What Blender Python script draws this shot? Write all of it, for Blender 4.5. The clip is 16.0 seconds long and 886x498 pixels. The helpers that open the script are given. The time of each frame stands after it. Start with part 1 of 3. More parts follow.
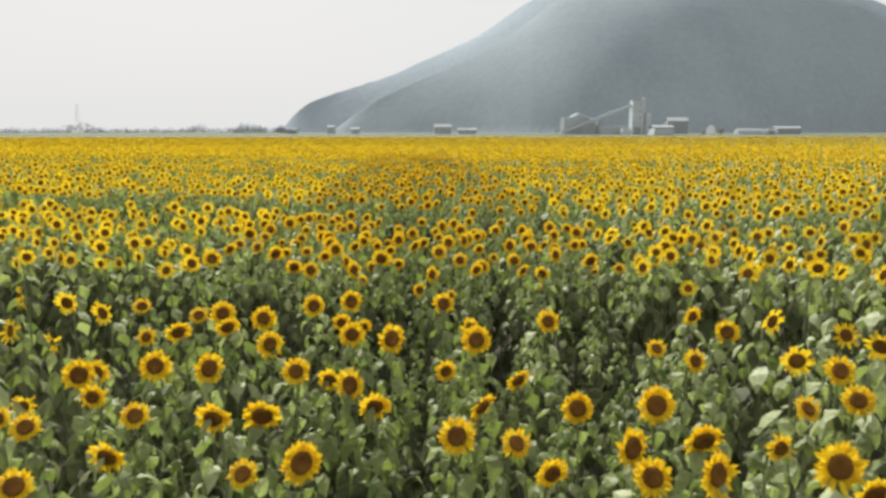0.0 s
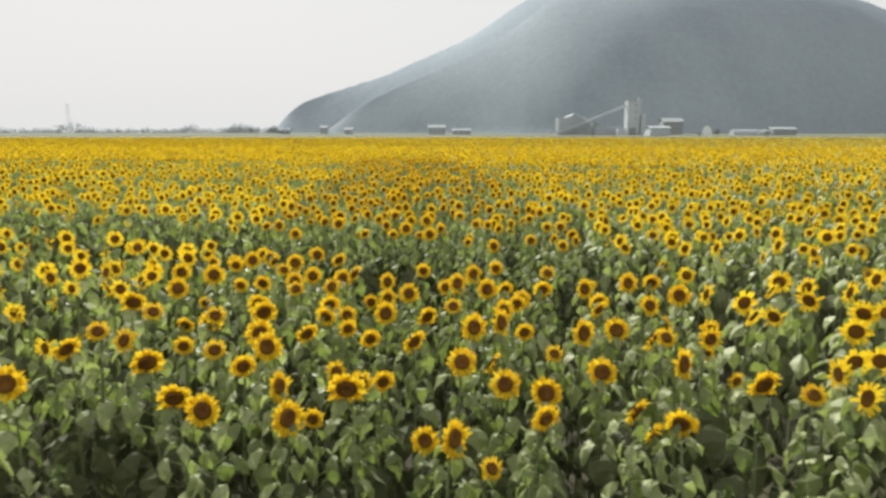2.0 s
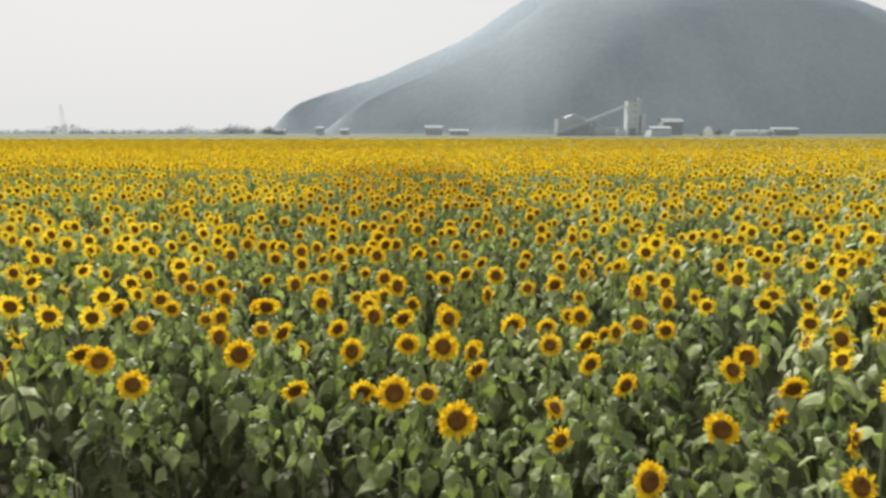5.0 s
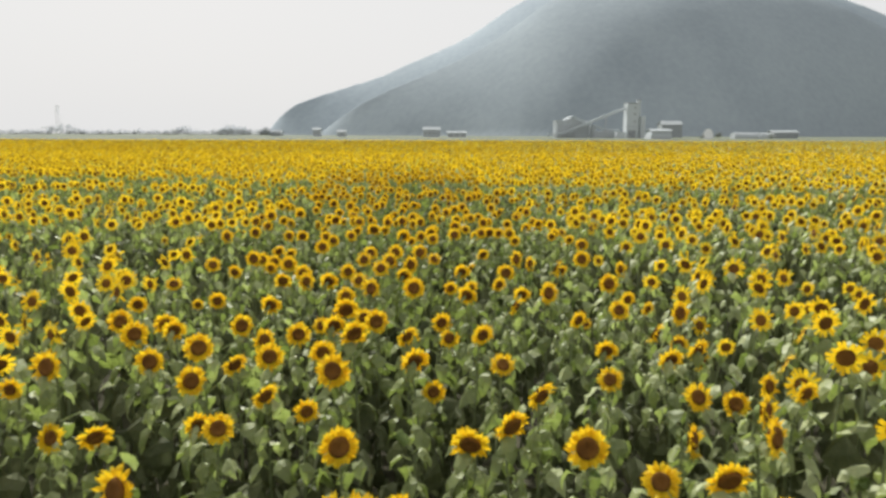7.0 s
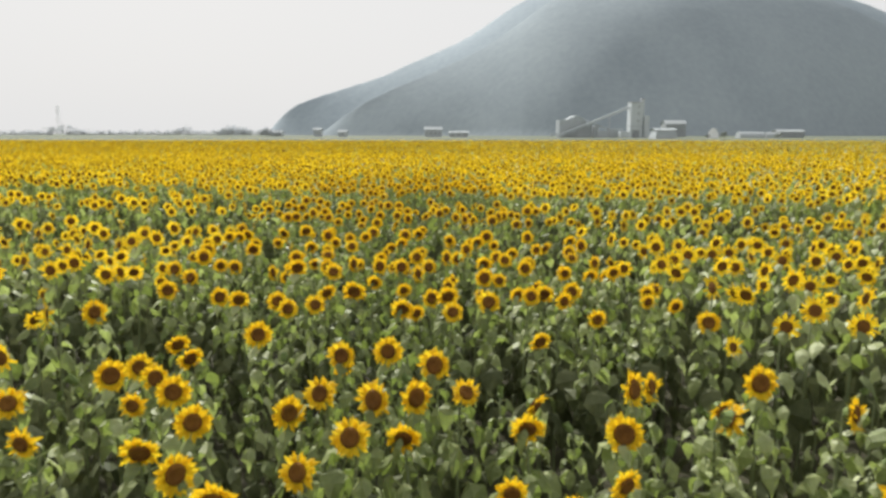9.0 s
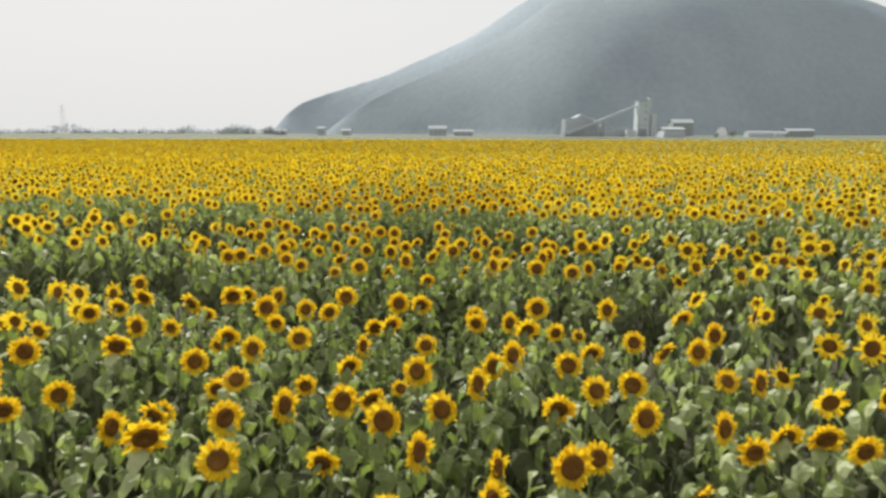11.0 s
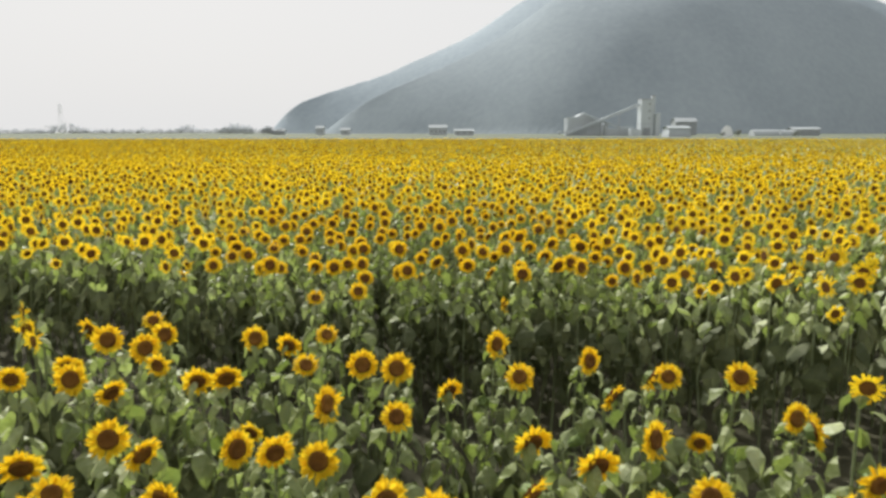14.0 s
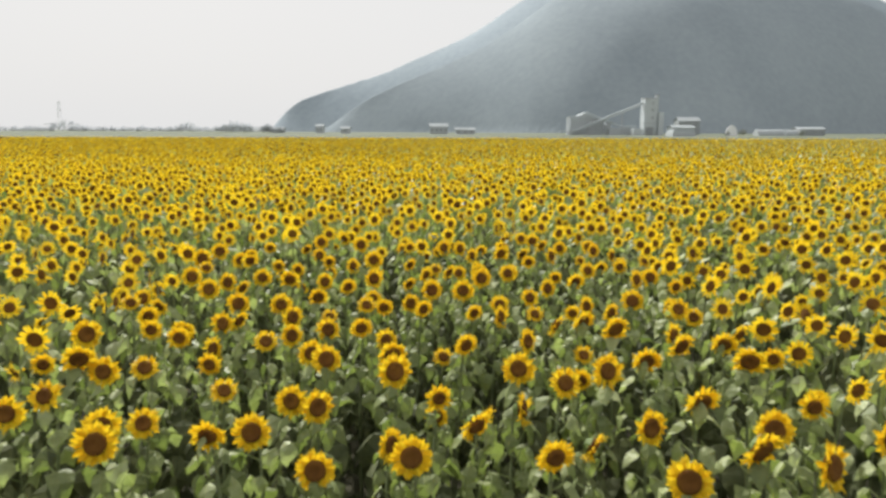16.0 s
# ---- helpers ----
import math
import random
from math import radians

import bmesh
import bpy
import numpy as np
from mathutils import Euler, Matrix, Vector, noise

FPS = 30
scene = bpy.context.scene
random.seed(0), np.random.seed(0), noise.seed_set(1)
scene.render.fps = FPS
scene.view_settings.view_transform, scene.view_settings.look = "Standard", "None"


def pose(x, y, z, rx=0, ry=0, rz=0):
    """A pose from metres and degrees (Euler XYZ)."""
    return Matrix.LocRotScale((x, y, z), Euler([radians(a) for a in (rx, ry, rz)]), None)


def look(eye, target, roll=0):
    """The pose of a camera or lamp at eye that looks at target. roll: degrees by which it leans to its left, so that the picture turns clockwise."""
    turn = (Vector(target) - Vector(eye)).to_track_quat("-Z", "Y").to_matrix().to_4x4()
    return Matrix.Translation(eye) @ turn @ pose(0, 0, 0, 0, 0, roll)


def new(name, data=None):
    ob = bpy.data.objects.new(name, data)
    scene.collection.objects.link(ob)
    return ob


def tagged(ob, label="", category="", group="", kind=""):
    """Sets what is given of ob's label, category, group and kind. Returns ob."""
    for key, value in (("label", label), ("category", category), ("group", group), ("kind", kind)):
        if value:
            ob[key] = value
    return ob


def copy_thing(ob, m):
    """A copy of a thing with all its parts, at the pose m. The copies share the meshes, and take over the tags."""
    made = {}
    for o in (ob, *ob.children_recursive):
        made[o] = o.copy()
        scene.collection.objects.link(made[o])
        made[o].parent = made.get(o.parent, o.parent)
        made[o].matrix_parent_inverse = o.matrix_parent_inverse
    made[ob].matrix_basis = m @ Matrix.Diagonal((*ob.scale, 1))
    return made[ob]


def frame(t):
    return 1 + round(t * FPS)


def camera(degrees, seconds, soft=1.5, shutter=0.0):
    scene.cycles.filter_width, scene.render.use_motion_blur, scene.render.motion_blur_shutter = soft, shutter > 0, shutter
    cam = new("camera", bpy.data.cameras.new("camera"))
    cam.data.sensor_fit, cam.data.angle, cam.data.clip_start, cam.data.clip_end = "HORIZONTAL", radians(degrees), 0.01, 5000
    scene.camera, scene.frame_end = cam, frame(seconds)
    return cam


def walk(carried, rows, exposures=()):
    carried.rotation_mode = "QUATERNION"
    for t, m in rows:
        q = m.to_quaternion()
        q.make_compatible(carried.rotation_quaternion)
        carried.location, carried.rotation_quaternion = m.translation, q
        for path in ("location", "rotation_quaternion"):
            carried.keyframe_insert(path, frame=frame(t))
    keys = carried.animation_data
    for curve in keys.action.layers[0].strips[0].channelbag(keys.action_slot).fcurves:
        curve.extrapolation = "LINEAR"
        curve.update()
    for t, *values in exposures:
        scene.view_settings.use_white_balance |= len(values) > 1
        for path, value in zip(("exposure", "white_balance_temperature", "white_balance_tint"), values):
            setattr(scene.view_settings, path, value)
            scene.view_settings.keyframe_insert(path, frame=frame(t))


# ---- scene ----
cam = camera(68.0, 16.0, soft=3.1, shutter=0.2)
PATH = [
    (0, (0.001, 0.0, 2.797), (0.051, 9.843, 1.034), -0.05),
    (0.5, (-0.045, 0.753, 2.801), (0.101, 10.595, 1.035), -0.08),
    (1, (-0.081, 1.521, 2.791), (0.113, 11.36, 1.016), 0.06),
    (1.5, (-0.111, 2.313, 2.779), (0.039, 12.157, 1.024), 0.22),
    (2, (-0.145, 3.122, 2.776), (-0.001, 12.965, 1.021), 0.01),
    (2.5, (-0.194, 3.949, 2.8), (-0.07, 13.792, 1.036), -0.08),
    (3, (-0.245, 4.745, 2.821), (-0.16, 14.588, 1.059), 0.07),
    (3.5, (-0.294, 5.569, 2.832), (-0.161, 15.413, 1.078), -0.21),
    (5.8, (-0.301, 9.252, 2.818), (-0.095, 19.098, 1.078), 0.05),
    (6, (-0.299, 9.567, 2.814), (-0.098, 19.413, 1.081), 0.04),
    (6.5, (-0.33, 10.347, 2.813), (-0.107, 20.193, 1.079), 0.10),
    (7, (-0.349, 11.145, 2.801), (-0.119, 20.993, 1.081), 0.15),
    (7.5, (-0.364, 11.956, 2.795), (-0.123, 21.803, 1.069), 0.04),
    (8, (-0.371, 12.77, 2.782), (-0.162, 22.619, 1.062), -0.17),
    (8.5, (-0.421, 13.561, 2.788), (-0.204, 23.407, 1.054), 0.06),
    (9, (-0.451, 14.369, 2.795), (-0.245, 24.217, 1.074), 0.04),
    (9.2, (-0.459, 14.691, 2.796), (-0.278, 24.536, 1.052), 0.05),
    (11.3, (-0.506, 18.089, 2.798), (-0.37, 27.936, 1.06), 0.05),
    (11.5, (-0.518, 18.414, 2.794), (-0.385, 28.26, 1.055), -0.02),
    (12, (-0.563, 19.219, 2.795), (-0.437, 29.067, 1.062), -0.01),
    (12.5, (-0.611, 20.016, 2.802), (-0.496, 29.859, 1.044), 0.15),
    (13, (-0.666, 20.82, 2.796), (-0.548, 30.666, 1.049), 0.07),
    (13.5, (-0.717, 21.627, 2.789), (-0.606, 31.473, 1.043), -0.09),
    (14, (-0.784, 22.407, 2.787), (-0.64, 32.252, 1.039), -0.02),
    (14.5, (-0.82, 23.222, 2.792), (-0.67, 33.065, 1.028), 0.01),
    (15, (-0.851, 24.049, 2.806), (-0.729, 33.89, 1.034), 0.04),
    (15.5, (-0.887, 24.867, 2.807), (-0.754, 34.71, 1.047), 0.00),
    (16, (-0.931, 25.726, 2.816), (-0.788, 35.568, 1.049), 0.17),
]
walk(cam, [(t, look(eye, target, roll)) for t, eye, target, roll in PATH], [(0, 0.4), (16, 0.4)])
FIELD_END = 148.0                               # y at which the crop stops

# world, sun ---------------------------------------------------------------
SUN_AZ, SUN_EL = radians(-22), radians(43)      # from +y towards +x, above the ground

world = bpy.data.worlds.new("hazy_sky")
scene.world = world
world.use_nodes = True
wn, wl = world.node_tree.nodes, world.node_tree.links
wn.clear()
sky = wn.new("ShaderNodeTexSky")
sky.sky_type, sky.sun_disc = "NISHITA", False
sky.sun_elevation, sky.sun_rotation = SUN_EL, SUN_AZ
sky.dust_density, sky.air_density = 6.0, 1.0
clear = wn.new("ShaderNodeBackground")
clear.inputs["Strength"].default_value = 0.004
haze = wn.new("ShaderNodeBackground")
haze.inputs["Color"].default_value = (1.0, 1.0, 1.0, 1)
haze.inputs["Strength"].default_value = 0.592
both = wn.new("ShaderNodeAddShader")
wout = wn.new("ShaderNodeOutputWorld")
wl.new(sky.outputs[0], clear.inputs["Color"])
wl.new(clear.outputs[0], both.inputs[0])
wl.new(haze.outputs[0], both.inputs[1])
wl.new(both.outputs[0], wout.inputs["Surface"])

sun_data = bpy.data.lights.new("sun", "SUN")
sun_data.energy, sun_data.angle, sun_data.color = 5.0, radians(3.0), (1.0, 0.98, 0.93)
sun = new("sun", sun_data)
sun_dir = Vector((math.sin(SUN_AZ) * math.cos(SUN_EL), math.cos(SUN_AZ) * math.cos(SUN_EL), math.sin(SUN_EL)))
sun.matrix_world = look(sun_dir * 60, (0, 0, 0))


# materials ----------------------------------------------------------------
def material(name, ramp, scale=3.0, fine=40.0, rough=0.7, spec=0.3, bump=0.2, dist=0.01, thin=0.0, thin_color=None,
             island=0.0, metal=0.0, detail=6.0):
    """A surface with two scales of colour change, bump, and, where thin > 0, light through it."""
    m = bpy.data.materials.new(name)
    m.use_nodes = True
    n, l = m.node_tree.nodes, m.node_tree.links
    bsdf, out = n["Principled BSDF"], n["Material Output"]
    geo = n.new("ShaderNodeNewGeometry")
    a, b = n.new("ShaderNodeTexNoise"), n.new("ShaderNodeTexNoise")
    for tex, s in ((a, scale), (b, fine)):
        tex.inputs["Scale"].default_value, tex.inputs["Detail"].default_value = s, detail
        l.new(geo.outputs["Position"], tex.inputs["Vector"])
    mix = n.new("ShaderNodeMath")
    mix.operation = "MULTIPLY_ADD"
    mix.inputs[1].default_value = 0.45
    l.new(b.outputs["Fac"], mix.inputs[0])
    half = n.new("ShaderNodeMath")
    half.operation = "MULTIPLY"
    half.inputs[1].default_value = 0.55
    l.new(a.outputs["Fac"], half.inputs[0])
    l.new(half.outputs[0], mix.inputs[2])
    last = mix.outputs[0]
    if island:
        shift = n.new("ShaderNodeMath")
        shift.operation = "MULTIPLY_ADD"
        shift.inputs[1].default_value = island
        l.new(geo.outputs["Random Per Island"], shift.inputs[0])
        less = n.new("ShaderNodeMath")
        less.operation = "SUBTRACT"
        less.inputs[1].default_value = island / 2
        l.new(last, less.inputs[0])
        l.new(less.outputs[0], shift.inputs[2])
        last = shift.outputs[0]
    r = n.new("ShaderNodeValToRGB")
    while len(r.color_ramp.elements) < len(ramp):
        r.color_ramp.elements.new(0.5)
    for e, (p, c) in zip(r.color_ramp.elements, ramp):
        e.position, e.color = p, (*c, 1)
    l.new(last, r.inputs["Fac"])
    l.new(r.outputs["Color"], bsdf.inputs["Base Color"])
    bsdf.inputs["Roughness"].default_value = rough
    bsdf.inputs["Specular IOR Level"].default_value = spec
    bsdf.inputs["Metallic"].default_value = metal
    if bump:
        bm = n.new("ShaderNodeBump")
        bm.inputs["Strength"].default_value, bm.inputs["Distance"].default_value = bump, dist
        l.new(b.outputs["Fac"], bm.inputs["Height"])
        l.new(bm.outputs["Normal"], bsdf.inputs["Normal"])
    if thin:
        tr, ms = n.new("ShaderNodeBsdfTranslucent"), n.new("ShaderNodeMixShader")
        ms.inputs["Fac"].default_value = thin
        if thin_color:
            tint = n.new("ShaderNodeMix")
            tint.data_type, tint.blend_type = "RGBA", "MULTIPLY"
            tint.inputs["Factor"].default_value = 1.0
            l.new(r.outputs["Color"], tint.inputs["A"])
            tint.inputs["B"].default_value = (*thin_color, 1)
            l.new(tint.outputs["Result"], tr.inputs["Color"])
        else:
            l.new(r.outputs["Color"], tr.inputs["Color"])
        l.new(bsdf.outputs[0], ms.inputs[1])
        l.new(tr.outputs[0], ms.inputs[2])
        l.new(ms.outputs[0], out.inputs["Surface"])
    return m


PETAL = material("petal", ((0.25, (0.72, 0.44, 0.011)), (0.5, (0.82, 0.565, 0.018)), (0.8, (0.88, 0.68, 0.032))), 8, 60, 0.6, 0.2, 0.15,
                 0.004, thin=0.45, island=0.35)
DISC = material("disc_florets", ((0.3, (0.085, 0.034, 0.008)), (0.5, (0.16, 0.070, 0.014)), (0.75, (0.28, 0.135, 0.022))), 14, 220, 0.85, 0.2, 0.9,
                0.006)
LEAF = material("leaf", ((0.12, (0.138, 0.171, 0.068)), (0.5, (0.262, 0.300, 0.121)), (0.88, (0.48, 0.515, 0.30))), 5, 38, 0.52, 0.45, 0.5,
                0.012, thin=0.34, thin_color=(1.05, 1.2, 0.6), island=0.6)
STEM = material("stem", ((0.3, (0.15, 0.18, 0.085)), (0.7, (0.23, 0.26, 0.14))), 6, 70, 0.6, 0.3, 0.3, 0.004, island=0.2)
CALYX = material("calyx", ((0.3, (0.10, 0.15, 0.04)), (0.7, (0.19, 0.25, 0.08))), 10, 80, 0.6, 0.3, 0.3, 0.004, thin=0.2, island=0.2)
# lower leaves: dull with age, and shade deep in the crop put into the colour
SHADED_OLD = material("shaded_old_leaf", ((0.3, (0.072, 0.086, 0.038)), (0.7, (0.142, 0.156, 0.072))), 8, 60, 0.7, 0.3, 0.4, 0.008, thin=0.25, island=0.3)


def hazed_woodland(name, r, g, bl):
    """Leaf canopy seen from afar; distance haze is put into the colour, paler on the farther ridge."""
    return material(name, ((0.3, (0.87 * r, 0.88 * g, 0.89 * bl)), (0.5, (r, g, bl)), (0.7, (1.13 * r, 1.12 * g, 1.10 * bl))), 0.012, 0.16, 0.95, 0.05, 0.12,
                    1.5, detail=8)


WOODS = [hazed_woodland("hazed_ridge_woodland", 0.320, 0.370, 0.404), hazed_woodland("hazed_slope_woodland", 0.283, 0.325, 0.349)]
# far woods lifted to pale grey: the haze is in the colour
DISTANT_HAZED = material("distant_woods", ((0.3, (0.56, 0.58, 0.60)), (0.7, (0.62, 0.64, 0.66))), 0.02, 0.2, 0.95, 0.05, 0.1, 1.0, thin=0.25)
# haze is mixed into most building colours: whites dimmed, darks lifted
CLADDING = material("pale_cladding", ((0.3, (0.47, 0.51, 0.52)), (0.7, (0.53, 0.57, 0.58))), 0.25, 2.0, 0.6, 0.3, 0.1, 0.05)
WHITE = material("hazed_white_sheet", ((0.3, (0.43, 0.47, 0.49)), (0.7, (0.48, 0.52, 0.54))), 0.3, 2.5, 0.85, 0.15, 0.1, 0.03)
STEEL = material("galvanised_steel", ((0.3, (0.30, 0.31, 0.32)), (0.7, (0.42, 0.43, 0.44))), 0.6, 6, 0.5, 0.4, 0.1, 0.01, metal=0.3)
GREY_WALL = material("hazed_grey_render", ((0.3, (0.41, 0.44, 0.455)), (0.7, (0.46, 0.49, 0.505))), 0.4, 4, 0.8, 0.2, 0.2, 0.02)
DARK_OPEN = material("hazed_dark_glass", ((0.3, (0.28, 0.3, 0.31)), (0.7, (0.32, 0.34, 0.35))), 0.5, 3, 0.2, 0.5, 0.0)
# grey close to the hill's tone, so that painted haze swallows the building
HAZE_GREY = material("haze_grey_sheet", ((0.3, (0.28, 0.305, 0.315)), (0.7, (0.31, 0.335, 0.345))), 0.5, 5, 0.7, 0.3, 0.2, 0.02)
BARK = material("bark", ((0.3, (0.08, 0.07, 0.055)), (0.7, (0.15, 0.13, 0.10))), 1, 14, 0.9, 0.2, 0.6, 0.03)
# leaf green greyed and lightened to carry some distance haze
CROWN = material("tree_leaves", ((0.25, (0.20, 0.225, 0.20)), (0.75, (0.29, 0.31, 0.28))), 0.3, 3, 0.7, 0.3, 0.3, 0.1, thin=0.15, island=0.4)

# far trees: more of the haze painted into the leaf colour
FAR_CROWN = material("hazy_leaves", ((0.25, (0.40, 0.43, 0.45)), (0.75, (0.50, 0.53, 0.55))), 0.3, 3, 0.8, 0.2, 0.3, 0.1, thin=0.15, island=0.3)
# tunnel film greyed, with haze put into its colour
FILM = material("hazed_plastic_film", ((0.3, (0.36, 0.39, 0.40)), (0.7, (0.41, 0.44, 0.45))), 0.3, 2.5, 0.85, 0.15, 0.1, 0.03)
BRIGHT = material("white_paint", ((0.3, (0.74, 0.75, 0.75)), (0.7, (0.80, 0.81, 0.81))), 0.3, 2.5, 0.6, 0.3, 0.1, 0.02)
# roof sheet dimmed towards the background as painted haze
PALE_ROOF = material("hazed_roof_sheet", ((0.3, (0.28, 0.305, 0.315)), (0.7, (0.32, 0.345, 0.355))), 0.3, 2.5, 0.85, 0.15, 0.1, 0.03)
# pylon metal paled nearly to the sky's tone, as painted haze
FAINT = material("hazed_zinc", ((0.3, (0.74, 0.76, 0.78)), (0.7, (0.80, 0.82, 0.84))), 0.6, 6, 0.7, 0.2, 0.1, 0.01)


def ground_material():
    """Dark soil under the crop, pale grass past the end of the field."""
    m = material("soil_and_grass", ((0.3, (0.046, 0.044, 0.028)), (0.7, (0.078, 0.074, 0.046))), 1.2, 18, 0.95, 0.15, 0.6, 0.03)
    n, l = m.node_tree.nodes, m.node_tree.links
    bsdf = n["Principled BSDF"]
    geo = n.new("ShaderNodeNewGeometry")
    sep = n.new("ShaderNodeSeparateXYZ")
    l.new(geo.outputs["Position"], sep.inputs[0])
    wob = n.new("ShaderNodeTexNoise")
    wob.inputs["Scale"].default_value = 0.05
    l.new(geo.outputs["Position"], wob.inputs["Vector"])
    add = n.new("ShaderNodeMath")
    add.operation = "MULTIPLY_ADD"
    add.inputs[1].default_value = 6.0
    l.new(wob.outputs["Fac"], add.inputs[0])
    l.new(sep.outputs["Y"], add.inputs[2])
    edge = n.new("ShaderNodeMapRange")
    edge.inputs["From Min"].default_value, edge.inputs["From Max"].default_value = FIELD_END + 2, FIELD_END + 5
    l.new(add.outputs[0], edge.inputs["Value"])
    g = n.new("ShaderNodeValToRGB")
    g.color_ramp.elements[0].position, g.color_ramp.elements[0].color = 0.35, (0.100, 0.115, 0.080, 1)
    g.color_ramp.elements[1].position, g.color_ramp.elements[1].color = 0.65, (0.150, 0.165, 0.115, 1)
    patch = n.new("ShaderNodeTexNoise")
    patch.inputs["Scale"].default_value = 0.03
    l.new(geo.outputs["Position"], patch.inputs["Vector"])
    l.new(patch.outputs["Fac"], g.inputs["Fac"])
    mix = n.new("ShaderNodeMix")
    mix.data_type = "RGBA"
    l.new(edge.outputs["Result"], mix.inputs["Factor"])
    l.new(bsdf.inputs["Base Color"].links[0].from_socket, mix.inputs["A"])
    l.new(g.outputs["Color"], mix.inputs["B"])
    l.new(mix.outputs["Result"], bsdf.inputs["Base Color"])
    return m


# mesh helpers ---------------------------------------------------------------
def mesh_from(name, verts, tris, mats, index=None, smooth=True):
    """A triangle mesh from arrays."""
    me = bpy.data.meshes.new(name)
    verts, tris = np.asarray(verts, np.float32), np.asarray(tris, np.int32)
    me.vertices.add(len(verts))
    me.vertices.foreach_set("co", verts.ravel())
    me.loops.add(3 * len(tris))
    me.loops.foreach_set("vertex_index", tris.ravel())
    me.polygons.add(len(tris))
    me.polygons.foreach_set("loop_start", np.arange(0, 3 * len(tris), 3, dtype=np.int32))
    for m in mats:
        me.materials.append(m)
    if index is not None:
        me.polygons.foreach_set("material_index", np.asarray(index, np.int32))
    me.polygons.foreach_set("use_smooth", np.broadcast_to(smooth, len(tris)))
    me.update(calc_edges=True)
    me.validate()
    return me


def part(name, bm, mat, parent, label=""):
    """Links a bmesh as one mesh object under a thing or under a part."""
    me = bpy.data.meshes.new(name)
    bm.to_mesh(me)
    bm.free()
    me.materials.append(mat)
    ob = new(name, me)
    ob.parent = parent
    return tagged(ob, label) if label else ob


def thing(name, m, label, category, group="", kind=""):
    ob = new(name)
    ob.empty_display_size = 0.2
    ob.matrix_world = m
    return tagged(ob, label, category, group, kind)


def box(sx, sy, sz, x=0, y=0, z=0, bevel=0.0, bm=None, turn=None):
    """A box with its base at z; added to bm where one is given."""
    own = bmesh.new()
    bmesh.ops.create_cube(own, size=1.0, matrix=Matrix.Diagonal((sx, sy, sz, 1)))
    if bevel:
        bmesh.ops.bevel(own, geom=own.edges[:], offset=bevel, segments=1, affect="EDGES")
    m = Matrix.Translation((x, y, z + (0 if turn is not None else sz / 2))) @ (turn if turn is not None else Matrix())
    own.transform(m)
    if bm is None:
        return own
    tmp = bpy.data.meshes.new("tmp")
    own.to_mesh(tmp)
    own.free()
    bm.from_mesh(tmp)
    bpy.data.meshes.remove(tmp)
    return bm


def beam(a, b, w, h, bm=None):
    """A straight bar from a to b."""
    a, b = Vector(a), Vector(b)
    turn = (b - a).to_track_quat("Y", "Z").to_matrix().to_4x4()
    return box(w, (b - a).length, h, *((a + b) / 2), bm=bm, turn=turn)


def prism(profile, depth, bm=None):
    """An upright outline of (x, z) points, pushed from y = -depth/2 to depth/2."""
    bm = bm or bmesh.new()
    front = [bm.verts.new((x, -depth / 2, z)) for x, z in profile]
    back = [bm.verts.new((x, depth / 2, z)) for x, z in profile]
    bm.faces.new(front)
    bm.faces.new(back[::-1])
    for i in range(len(profile)):
        j = (i + 1) % len(profile)
        bm.faces.new((front[j], front[i], back[i], back[j]))
    bmesh.ops.recalc_face_normals(bm, faces=bm.faces[:])
    return bm


# ground ---------------------------------------------------------------------
def ground_z(x, y):
    """Level under the crop, a low bank past its end, then a plain."""
    k = min(max((y - FIELD_END - 4) / 24, 0), 1)
    return 1.1 * k * k * (3 - 2 * k) + 0.0003 * max(y - 230, 0)


def build_ground():
    xs = np.unique(np.concatenate([np.arange(-60, 61, 4.0), np.arange(-420, 421, 40.0), np.linspace(-3800, 3800, 21)]))
    ys = np.unique(np.concatenate([np.arange(-40, 60, 4.0), np.arange(60, 260, 5.0), np.arange(260, 900, 80.0), np.linspace(900, 4200, 9),
                                   np.linspace(-900, -40, 8)]))
    verts = [(x, y, ground_z(x, y) + (0.05 * noise.noise((x * 0.3, y * 0.3, 0)) if abs(x) < 60 and y < 60 else 0)) for y in ys for x in xs]
    nx, tris = len(xs), []
    for j in range(len(ys) - 1):
        for i in range(nx - 1):
            a = j * nx + i
            tris += [(a, a + 1, a + nx + 1), (a, a + nx + 1, a + nx)]
    ob = new("ground", mesh_from("ground", verts, tris, [ground_material()]))
    tagged(ob, "dark field soil giving way to pale grass", "ground", kind="structure")


build_ground()


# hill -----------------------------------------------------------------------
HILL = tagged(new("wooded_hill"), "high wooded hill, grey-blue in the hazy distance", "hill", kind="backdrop")


